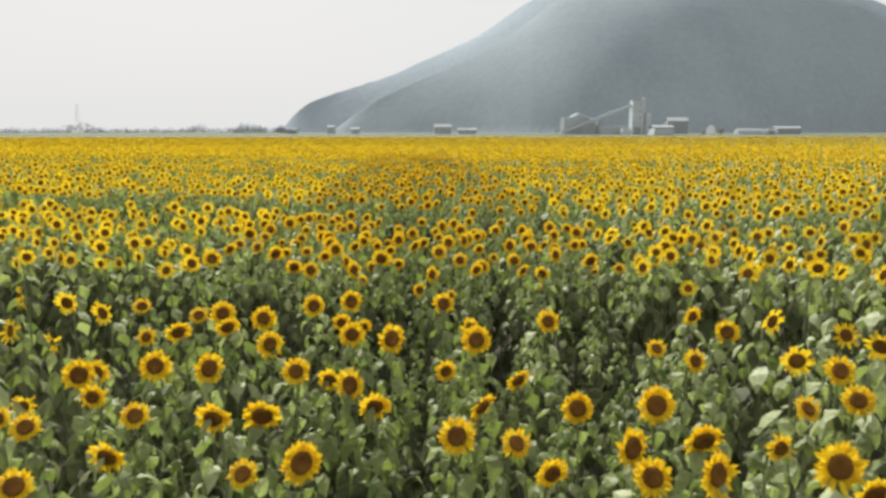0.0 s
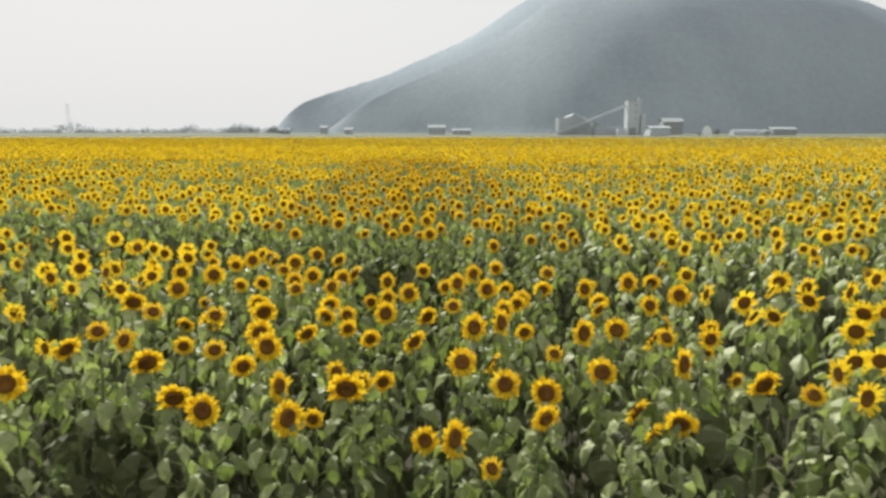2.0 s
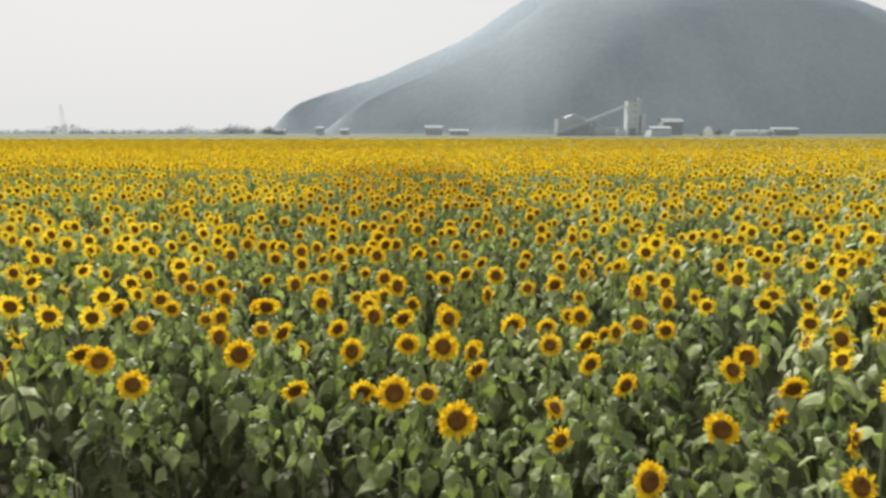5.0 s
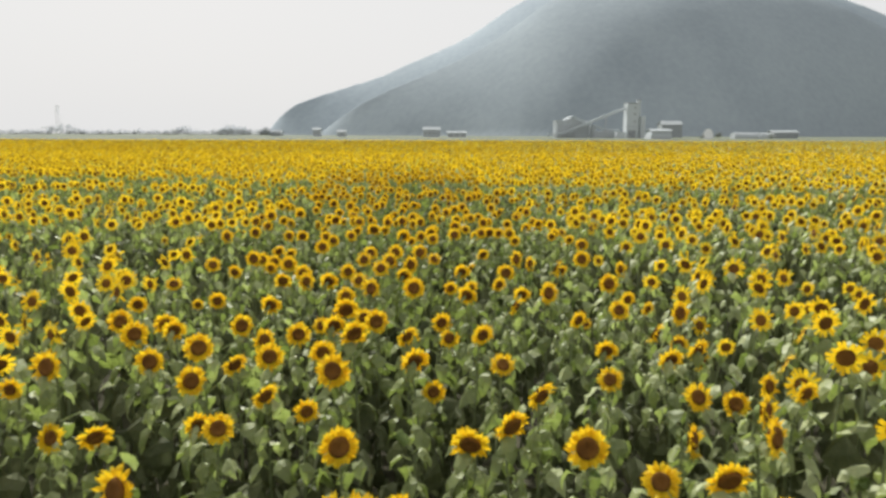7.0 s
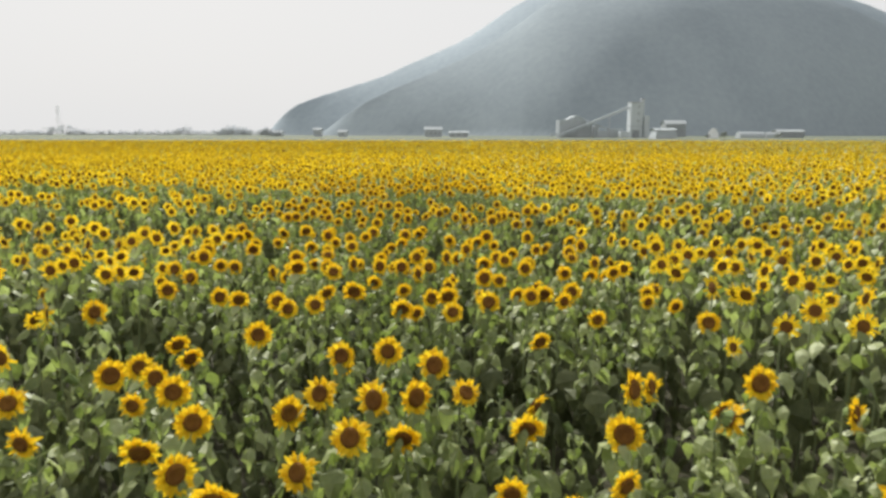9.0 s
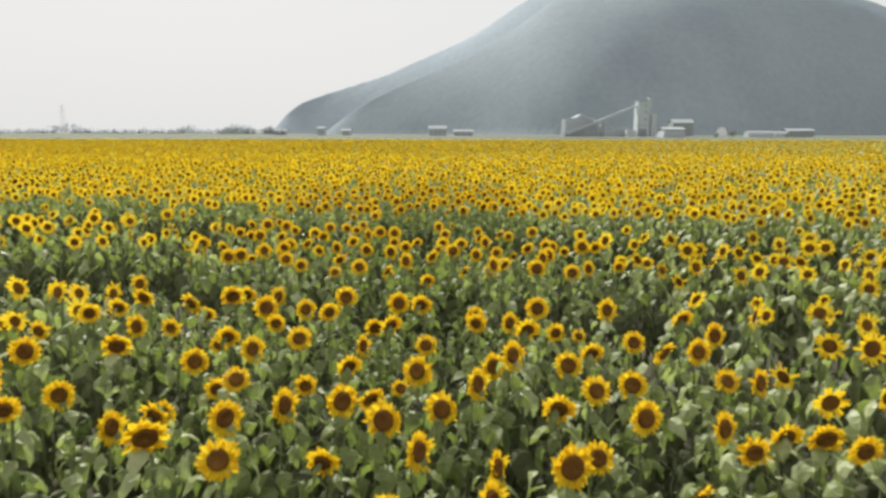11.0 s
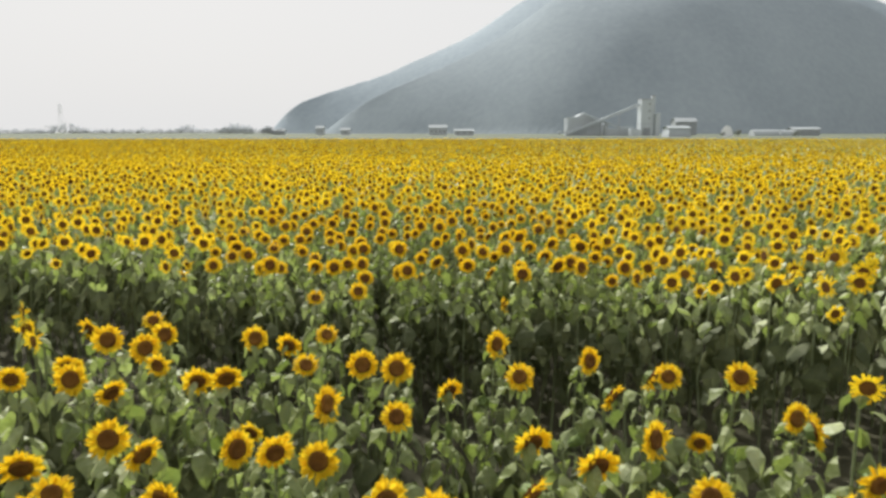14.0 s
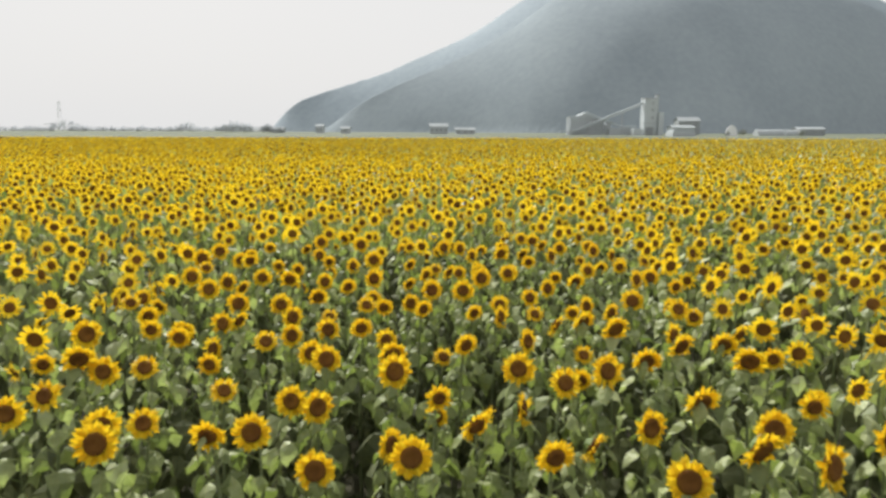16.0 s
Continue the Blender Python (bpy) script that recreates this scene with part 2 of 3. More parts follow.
def build_hill(name, line, foot, crest, back, step, mat, label, rough_z, run):
    """A wooded slope from its foot (y) up to a crest line of (x, height), and down again behind."""
    lx, lh = [p[0] for p in line], [p[1] for p in line]
    xs = np.arange(lx[0], lx[-1] + 1, step)
    raw = np.interp(xs, lx, lh)

    def rounded(n):
        w = np.hanning(2 * n + 3)[1:-1]
        return np.convolve(np.pad(raw, n, "edge"), w / w.sum(), "valid")

    crest_h, body_h = rounded(3), rounded(18)
    crest_h[:4] = raw[:4]
    body_h = np.minimum(body_h, crest_h * 1.5)
    ys = np.concatenate([np.linspace(foot, crest, int((crest - foot) / step) + 1)[:-1], [crest - 0.8, crest], np.linspace(crest, back, 9)[1:]])
    verts, tris = [], []
    for y in ys:
        for x, top, h in zip(xs, crest_h, body_h):
            bend = 6 * noise.noise((x * 0.006, y * 0.004, 3.1))
            if y <= crest:
                tall = min(h / 130, 1)                            # low flanks are steep, high ones round off
                start = crest - 12 - run * (0.72 + 0.28 * tall) * h
                u = max((y - start) / (crest - start), 0)
                u += bend / (crest - start) * 2 * u * (1 - u)
                h += (top - h) * u * u
                k = u * (1 + 0.48 * tall * (1 - u))
            else:
                h = top
                k = 1 - ((y - crest) / (back - crest)) ** 1.3
            z = h * k
            gully = 0.6 * noise.noise((x * 0.012, y * 0.006, 1.7)) * min(k * 3, 1) * (1 - k)
            tree = abs(noise.noise((x * 0.09, y * 0.09, 0))) + 0.6 * noise.noise((x * 0.23, y * 0.23, 5))
            away = 1 + 0.00022 * max(x - 80, 0)               # the hill bends back on its far side
            verts.append((x * y / crest * away, y * away, ground_z(x, y) - 1 - 6 * (1 - k) + away * z + gully + rough_z * tree * min(h / 15, 1, 8 * k)))
    nx = len(xs)
    for j in range(len(ys) - 1):
        for i in range(nx - 1):
            a = j * nx + i
            tris += [(a, a + 1, a + nx + 1), (a, a + nx + 1, a + nx)]
    ob = new(name, mesh_from(name, verts, tris, [mat]))
    ob.parent = HILL
    tagged(ob, label)


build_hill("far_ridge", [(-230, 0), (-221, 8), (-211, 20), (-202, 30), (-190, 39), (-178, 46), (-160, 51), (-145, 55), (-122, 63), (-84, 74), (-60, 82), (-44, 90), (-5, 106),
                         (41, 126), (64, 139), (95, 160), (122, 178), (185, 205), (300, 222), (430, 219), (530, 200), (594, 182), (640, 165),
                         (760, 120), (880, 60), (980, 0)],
           640, 950, 1300, 7, WOODS[0], "wooded ridge with haze painted in as pale grey-blue", 1.0, 1.1)
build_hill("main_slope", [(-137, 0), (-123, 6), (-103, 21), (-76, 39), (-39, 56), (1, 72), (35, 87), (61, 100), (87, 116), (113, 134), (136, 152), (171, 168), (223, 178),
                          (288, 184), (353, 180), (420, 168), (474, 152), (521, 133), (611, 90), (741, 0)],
           560, 800, 1000, 6, WOODS[1], "wooded slope behind the buildings, greyed with painted haze", 0.4, 1.05)


# buildings past the field ---------------------------------------------------
def concrete_plant():
    """Batching tower with its lift shaft, inclined conveyor, aggregate shed and low annexes."""
    z0 = ground_z(97, 335) - 0.1
    t = thing("concrete_plant", pose(98.5, 335, z0) @ Matrix.Scale(0.866, 4), "pale grey concrete batching plant with an inclined conveyor", "industrial plant")
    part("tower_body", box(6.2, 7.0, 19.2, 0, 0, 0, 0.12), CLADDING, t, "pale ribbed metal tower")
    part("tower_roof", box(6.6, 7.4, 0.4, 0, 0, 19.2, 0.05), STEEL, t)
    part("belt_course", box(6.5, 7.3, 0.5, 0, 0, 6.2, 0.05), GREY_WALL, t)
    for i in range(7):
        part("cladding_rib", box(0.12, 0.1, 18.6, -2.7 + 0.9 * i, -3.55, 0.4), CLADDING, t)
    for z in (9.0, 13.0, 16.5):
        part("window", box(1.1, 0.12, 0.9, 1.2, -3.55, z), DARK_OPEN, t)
    # no real opening: a solid slab whose dark colour stands for its shade
    part("drive_through", box(4.0, 0.3, 4.2, 0, -3.45, 0.2), DARK_OPEN, t, "dark slab painted as a shaded loading bay")
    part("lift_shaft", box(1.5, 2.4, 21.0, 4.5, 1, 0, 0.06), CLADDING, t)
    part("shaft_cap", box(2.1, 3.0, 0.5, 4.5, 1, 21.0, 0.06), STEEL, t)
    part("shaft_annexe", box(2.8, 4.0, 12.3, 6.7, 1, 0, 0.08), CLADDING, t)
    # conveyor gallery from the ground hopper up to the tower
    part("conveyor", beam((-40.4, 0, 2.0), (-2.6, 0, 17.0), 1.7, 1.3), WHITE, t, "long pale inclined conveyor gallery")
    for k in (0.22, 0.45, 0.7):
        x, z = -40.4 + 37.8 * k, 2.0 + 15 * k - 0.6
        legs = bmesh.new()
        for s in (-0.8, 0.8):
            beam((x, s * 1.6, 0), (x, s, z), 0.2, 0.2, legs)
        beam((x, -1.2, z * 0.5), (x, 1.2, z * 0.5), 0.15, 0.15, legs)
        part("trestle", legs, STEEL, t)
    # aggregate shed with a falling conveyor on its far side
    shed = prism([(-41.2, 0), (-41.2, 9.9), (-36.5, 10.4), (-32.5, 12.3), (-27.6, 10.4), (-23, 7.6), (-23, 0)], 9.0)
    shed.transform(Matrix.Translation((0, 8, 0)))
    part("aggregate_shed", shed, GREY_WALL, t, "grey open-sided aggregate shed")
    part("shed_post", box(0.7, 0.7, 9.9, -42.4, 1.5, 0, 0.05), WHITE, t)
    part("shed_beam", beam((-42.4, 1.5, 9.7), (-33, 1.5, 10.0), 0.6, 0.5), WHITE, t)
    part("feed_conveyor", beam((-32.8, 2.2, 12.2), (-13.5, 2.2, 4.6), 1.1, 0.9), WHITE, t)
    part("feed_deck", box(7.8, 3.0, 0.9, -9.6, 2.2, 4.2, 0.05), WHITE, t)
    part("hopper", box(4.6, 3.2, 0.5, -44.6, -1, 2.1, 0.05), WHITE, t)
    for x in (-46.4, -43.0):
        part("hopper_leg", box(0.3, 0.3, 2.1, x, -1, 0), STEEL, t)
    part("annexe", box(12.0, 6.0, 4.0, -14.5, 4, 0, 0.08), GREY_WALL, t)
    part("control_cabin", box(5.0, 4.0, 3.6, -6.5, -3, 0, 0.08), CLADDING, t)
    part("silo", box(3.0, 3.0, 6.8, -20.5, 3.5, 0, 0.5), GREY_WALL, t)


def gable_house(x, y, w, d, wall_h, roof_h, roof, wall, label, turn=0, windows=2, base=0.0):
    t = thing("house", pose(x, y, ground_z(x, y) + base - 0.1, 0, 0, turn), label, "building")
    part("wall", box(w, d, wall_h, 0, 0, 0, 0.03), wall, t)
    slab = bmesh.new()
    o = 0.4
    for s in (-1, 1):
        run = math.hypot(d / 2 + o, roof_h)
        a = math.atan2(roof_h, d / 2 + o) * -s
        box(w + 2 * o, run, 0.16, 0, s * (d / 2 + o) / 2, wall_h + roof_h / 2 + 0.05, 0.0, slab, Matrix.Rotation(a, 4, "X"))
    part("roof", slab, roof, t)
    ends = prism([(-d / 2 + 0.1, 0), (d / 2 - 0.1, 0), (0, roof_h - 0.15)], w - 0.1)
    ends.transform(Matrix.Translation((0, 0, wall_h)) @ Matrix.Rotation(radians(90), 4, "Z"))
    part("gable", ends, wall, t)
    for i in range(windows):
        u = (i + 0.5) / windows * w - w / 2
        part("window", box(min(1.6, w / windows * 0.5), 0.1, min(1.2, wall_h * 0.4), u, -d / 2 - 0.03, wall_h * 0.4), DARK_OPEN, t)
    return t


def tunnel(x, y, length, radius, skin, label, turn=0, name="greenhouse", group="", tall=1.05):
    """A hooped tunnel with end walls."""
    t = thing(name, pose(x, y, ground_z(x, y) - 0.05, 0, 0, turn), label, "greenhouse", group)
    arc = [(radius * math.cos(a), radius * tall * math.sin(a)) for a in np.linspace(0, math.pi, 15)]
    body = prism([(float(a), float(b)) for a, b in arc], length)
    body.transform(Matrix.Rotation(radians(90), 4, "Z"))
    part("skin", body, skin, t)
    for i in range(max(int(length / 4), 2)):
        u = -length / 2 + (i + 0.5) * length / max(int(length / 4), 2)
        hoop = bmesh.new()
        for p, q in zip(arc[:-1], arc[1:]):
            beam((u, p[0] * 1.01, p[1] * 1.01), (u, q[0] * 1.01, q[1] * 1.01), 0.09, 0.09, hoop)
        part("hoop", hoop, STEEL, t)
    return t


def tree(x, y, height, spread, seed, label="hazy dark green roadside tree", base=0.0, leaves=CROWN):
    """Tapered trunk, limbs, and a crown of many small leaf clumps."""
    rng = np.random.default_rng(seed)
    t = thing("tree", pose(x, y, ground_z(x, y) + base - 0.1), label, "tree", "trees past the field")
    trunk = bmesh.new()
    bmesh.ops.create_cone(trunk, cap_ends=True, segments=7, radius1=height * 0.035, radius2=height * 0.012, depth=height * 0.7,
                          matrix=Matrix.Translation((0, 0, height * 0.35)))
    for i in range(5):
        a = rng.uniform(0, 6.28)
        beam((0, 0, height * rng.uniform(0.25, 0.5)), (spread * 0.35 * math.cos(a), spread * 0.35 * math.sin(a), height * rng.uniform(0.55, 0.85)),
             height * 0.015, height * 0.015, trunk)
    part("trunk", trunk, BARK, t)
    lobes = [(rng.normal(0, spread * 0.22), rng.normal(0, spread * 0.22), height * rng.uniform(0.3, 0.82), spread * rng.uniform(0.18, 0.3)) for _ in range(9)]
    verts, tris = [], []
    for _ in range(420):
        cx, cy, cz, r = lobes[rng.integers(9)]
        d = rng.normal(size=3)
        p = np.array([cx, cy, cz]) + d / np.linalg.norm(d) * r * rng.uniform(0.6, 1.1) * [1, 1, 0.8]
        a, b = rng.normal(size=3), rng.normal(size=3)
        s = height * 0.055 * rng.uniform(0.6, 1.3)
        a, b = a / np.linalg.norm(a) * s, b / np.linalg.norm(b) * s
        k = len(verts)
        verts += [p - a, p + b, p + a, p - b]
        tris += [(k, k + 1, k + 2), (k, k + 2, k + 3)]
    crown = new("crown", mesh_from("crown", verts, tris, [leaves], smooth=False))
    crown.parent = t
    return t


def pylon(x, y, height):
    t = thing("pylon", pose(x, y, ground_z(x, y)), "thin grey lattice power pylon, faint in haze", "pylon")
    w = height * 0.09
    for sx in (-1, 1):
        for sy in (-1, 1):
            part("leg", beam((sx * w, sy * w, 0), (sx * 0.5, sy * 0.5, height), 0.24, 0.24), FAINT, t)
    for k in range(6):
        z, z2 = height * k / 6, height * (k + 1) / 6
        a, b = w * (1 - k / 6) + 0.5, w * (1 - (k + 1) / 6) + 0.5
        br = bmesh.new()
        beam((-a, -a, z), (b, -b, z2), 0.13, 0.13, br)
        beam((a, -a, z), (-b, -b, z2), 0.13, 0.13, br)
        part("bracing", br, FAINT, t)
    for z in (0.72, 0.83, 0.94):
        part("cross_arm", box(height * 0.2, 0.4, 0.4, 0, 0, height * z), FAINT, t)


concrete_plant()
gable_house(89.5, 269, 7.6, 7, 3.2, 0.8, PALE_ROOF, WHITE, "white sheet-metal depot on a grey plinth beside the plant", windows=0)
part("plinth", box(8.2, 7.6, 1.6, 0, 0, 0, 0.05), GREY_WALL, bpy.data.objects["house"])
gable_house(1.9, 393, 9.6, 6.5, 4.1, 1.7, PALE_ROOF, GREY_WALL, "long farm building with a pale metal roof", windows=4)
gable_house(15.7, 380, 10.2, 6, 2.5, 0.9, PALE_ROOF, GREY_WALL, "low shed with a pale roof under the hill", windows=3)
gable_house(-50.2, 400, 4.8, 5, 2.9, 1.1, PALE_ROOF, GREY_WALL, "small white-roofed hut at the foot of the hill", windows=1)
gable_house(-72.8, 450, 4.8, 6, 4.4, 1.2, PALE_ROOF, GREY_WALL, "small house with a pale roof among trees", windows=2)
gable_house(143.5, 405, 12, 8, 7.6, 2.2, HAZE_GREY, HAZE_GREY, "grey building behind the plant, faded towards the hill with painted haze", windows=3)
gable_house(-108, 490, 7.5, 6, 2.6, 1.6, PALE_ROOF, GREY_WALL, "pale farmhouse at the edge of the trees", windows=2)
gable_house(175.6, 338, 13, 6, 3.0, 1.0, HAZE_GREY, HAZE_GREY, "low grey workshop behind the greenhouses", windows=4)
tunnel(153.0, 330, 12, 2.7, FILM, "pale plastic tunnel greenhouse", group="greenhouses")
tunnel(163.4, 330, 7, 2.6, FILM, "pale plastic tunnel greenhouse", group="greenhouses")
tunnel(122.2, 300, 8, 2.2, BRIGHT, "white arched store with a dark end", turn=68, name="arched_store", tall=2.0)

for i, (x, y, h, s) in enumerate([(125.8, 297, 3.6, 4.4), (130.5, 262, 2.6, 3.6), (106.5, 268.5, 2.0, 3.0)]):
    tree(x, y, h, s, 40 + i, "dark rounded shrub in the hazy distance")
for i in range(10):
    x = -160 + 24 * i / 9.0
    tree(x, 520 + 10 * math.sin(i * 2.1), 4.6 + 1.6 * abs(math.sin(i * 1.7)), 5.8, 60 + i, "hazy grey-green tree in a clump by the fields", leaves=FAR_CROWN)
for i in range(5):
    tree(-117 + 2.6 * i, 482, 5.2 + 1.3 * math.sin(i * 1.3 + 0.6), 4.8, 90 + i, "hazy grey-green tree beside a farmhouse", leaves=FAR_CROWN)
pylon(-485, 900, 38)


def distant_woods():
    """Low, broken line of far woods on the plain: uncountable clumps in one mesh."""
    rng = np.random.default_rng(5)
    verts, tris = [], []
    for _ in range(5200):
        x = rng.uniform(-1400, -215)
        y = 1000 + 120 * math.sin(x * 0.011)
        top = 3.2 + 26 * max(noise.noise((x * 0.021, 0.3, 0)) - 0.12, 0) + 2 * noise.noise((x * 0.09, 1, 0))
        p = np.array([x, y + rng.normal(0, 9), 2 + rng.uniform(0, max(top, 1.5))])
        a, b = rng.normal(size=3) * 2.0, rng.normal(size=3) * 2.0
        k = len(verts)
        verts += [p - a, p + b, p + a, p - b]
        tris += [(k, k + 1, k + 2), (k, k + 2, k + 3)]
    ob = new("distant_woods", mesh_from("distant_woods", verts, tris, [DISTANT_HAZED], smooth=False))
    tagged(ob, "far woods along the plain, paled with painted haze", "woods", kind="stuff")


distant_woods()


# sunflowers -------------------------------------------------------------------
MATS = [STEM, LEAF, DISC, PETAL, CALYX, SHADED_OLD]
I_STEM, I_LEAF, I_DISC, I_PETAL, I_CALYX, I_SHADED_OLD = range(6)


class Piece:
    """Vertices and triangles of one part of a plant."""

    def __init__(self, name, index):
        self.name, self.index, self.v, self.f = name, index, [], []

    def add(self, verts, tris):
        k = len(self.v)
        self.v += [tuple(p) for p in verts]
        self.f += [(a + k, b + k, c + k) for a, b, c in tris]

    def turned(self, m):
        self.v = [tuple(m @ Vector(p)) for p in self.v]
        return self


def tube(piece, points, radii, sides):
    rings = []
    for n, (p, r) in enumerate(zip(points, radii)):
        ahead = (Vector(points[min(n + 1, len(points) - 1)]) - Vector(points[max(n - 1, 0)])).normalized()
        q = ahead.to_track_quat("Z", "X")
        rings.append([Vector(p) + q @ Vector((r * math.cos(6.2832 * i / sides), r * math.sin(6.2832 * i / sides), 0)) for i in range(sides)])
    tris = []
    for n in range(len(rings) - 1):
        for i in range(sides):
            a, b = n * sides + i, n * sides + (i + 1) % sides
            tris += [(a, b, b + sides), (a, b + sides, a + sides)]
    piece.add([p for ring in rings for p in ring], tris)


def leaf_piece(rng, length, azimuth, z, droop, detail, index=I_LEAF):
    """A broad heart-shaped blade on a rising stalk; it arches over and hangs at the tip."""
    p = Piece("leaf", index)
    stalk = length * rng.uniform(0.40, 0.70)
    rise = radians(rng.uniform(15, 45))
    base = Vector((0, stalk * math.cos(rise), stalk * math.sin(rise)))
    if detail == 2:
        tube(p, [(0, 0, 0), tuple(base)], [0.005, 0.0035], 3)
    shape = {2: [(-0.06, 0.13), (0.10, 0.31), (0.34, 0.32), (0.68, 0.16), (1.0, 0.0)],
             1: [(-0.05, 0.20), (0.30, 0.34), (0.68, 0.18), (1.0, 0.0)], 0: [(0.0, 0.28), (0.45, 0.32), (1.0, 0.08)], -1: [(0.0, 0.4), (1.0, 0.2)]}[detail]
    angle, at, last, verts, tris = radians(rng.uniform(0, 28)), base.copy(), shape[0][0], [], []
    fold, twist = rng.uniform(-0.95, 0.05), rng.normal(0, 0.35)
    at += Vector((0, math.cos(angle), math.sin(angle))) * (shape[0][0] * length)
    for n, (u, w) in enumerate(shape):
        step = (u - last) * length
        angle -= droop * (u - last) * (1.5 if u < 0.5 else 0.7)
        at = at + Vector((0, math.cos(angle), math.sin(angle))) * step
        last = u
        up = Vector((0, -math.sin(angle), math.cos(angle)))
        side = (Vector((1, 0, 0)) + up * twist).normalized()
        half = w * length
        wave = rng.normal(0, 0.05) * length if detail > 0 else 0
        verts += [at - side * half + up * (fold * half + wave), at, at + side * half + up * (fold * half - wave)]
        if detail == 2:
            curl = rng.normal(0, 0.035, (3, 3)) * length
            verts[-3:] = [p + Vector(c) * f for p, c, f in zip(verts[-3:], curl, (1, 0.3, 1))]
    for n in range(len(shape) - 1):
        a = 3 * n
        if n == len(shape) - 2 and shape[-1][1] == 0:
            tris += [(a, a + 1, a + 4), (a + 1, a + 2, a + 4)]
        else:
            tris += [(a, a + 1, a + 4), (a, a + 4, a + 3), (a + 1, a + 2, a + 5), (a + 1, a + 5, a + 4)]
    p.add(verts, tris)
    return p.turned(Matrix.Translation((0, 0, z)) @ Matrix.Rotation(azimuth, 4, "Z"))


def head_pieces(rng, radius, detail, bud=False):
    """Disc, ray petals and green back, facing +z at the origin."""
    disc_r = radius * rng.uniform(0.50, 0.57) * {2: 1, 1: 1.02, 0: 1.28, -1: 1.6}[detail]
    segs = {2: 14, 1: 10, 0: 6, -1: 4}[detail]
    disc, petals, back = Piece("flower_head", I_DISC), Piece("ray_corolla", I_PETAL), Piece("calyx", I_CALYX)
    ring = lambda r, z, n=segs: [(r * math.cos(6.2832 * i / n), r * math.sin(6.2832 * i / n), z) for i in range(n)]  # noqa: E731
    rings = [(disc_r * 0.35, 0.004), (disc_r * 0.8, 0.016), (disc_r, 0.004), (disc_r * 0.95, -0.018)] if detail == 2 else [(disc_r, 0.004)]
    verts = [(0, 0, 0.002 if detail == 2 else 0.012)] + [p for r, z in rings for p in ring(r, z)]
    tris = [(0, 1 + i, 1 + (i + 1) % segs) for i in range(segs)]
    for n in range(len(rings) - 1):
        for i in range(segs):
            a, b = 1 + n * segs + i, 1 + n * segs + (i + 1) % segs
            tris += [(a, a + segs, b + segs), (a, b + segs, b)]
    disc.add(verts, tris)
    if bud:
        disc.index = petals.index = I_CALYX
    layers = {2: [(23, 0.0, 0.98), (19, -0.006, 1.04)], 1: [(19, 0.0, 1.03)], 0: [(9, 0.0, 1.05)], -1: [(5, 0.0, 1.0)]}[detail]
    for count, z0, far in layers:
        for i in range(count):
            a = 6.2832 * (i + rng.uniform(-0.3, 0.3)) / count
            if detail == 2 and rng.random() < 0.05:
                continue
            reach = radius * far * rng.uniform(0.90, 1.10) if not bud else radius * rng.uniform(0.54, 0.62)
            inner, mid = disc_r * 0.9, disc_r + (reach - disc_r) * 0.58
            w = 6.2832 * disc_r / count * {2: 0.80, 1: 0.74, 0: 0.58, -1: 0.58}[detail]
            bend = rng.normal(0.010, 0.014) if not bud else 0.04
            ca, sa = math.cos(a), math.sin(a)
            swing = rng.normal(0, 0.12) * (reach - disc_r)
            spot = lambda r, s, z: (r * ca - s * sa, r * sa + s * ca, z)  # noqa: E731
            if detail == 2:
                petals.add([spot(inner, -w * 0.6, z0), spot(inner, w * 0.6, z0), spot(mid, w, z0 + bend * 0.5 - 0.003), spot(mid, -w, z0 + bend * 0.5 - 0.003),
                            spot(mid, 0, z0 + bend * 0.5 + 0.002), spot(reach, swing, z0 + bend - 0.006)],
                           [(0, 1, 4), (0, 4, 3), (1, 2, 4), (3, 4, 5), (4, 2, 5)])
            else:
                petals.add([spot(inner, -w, z0), spot(inner, w, z0), spot(reach * 1.02, swing + w * 0.7, z0 + bend), spot(reach * 1.02, swing - w * 0.7, z0 + bend)],
                           [(0, 1, 2), (0, 2, 3)])
    if detail == 2:
        verts = ring(disc_r * 0.97, -0.016, 10) + ring(0.018, -0.045, 10)
        tris = [t for i in range(10) for t in ((i, i + 10, (i + 1) % 10 + 10), (i, (i + 1) % 10 + 10, (i + 1) % 10))]
        back.add(verts, tris)
        for i in range(12):
            a, r = 6.2832 * (i + rng.uniform(-0.3, 0.3)) / 12, radius * rng.uniform(0.72, 0.98)
            ca, sa, w = math.cos(a), math.sin(a), disc_r * 0.22
            back.add([(disc_r * 0.8 * ca + w * sa, disc_r * 0.8 * sa - w * ca, -0.018), (disc_r * 0.8 * ca - w * sa, disc_r * 0.8 * sa + w * ca, -0.018),
                      (r * ca, r * sa, rng.uniform(-0.035, -0.012))], [(0, 1, 2)])
    return [disc, petals, back] if detail == 2 else [disc, petals]


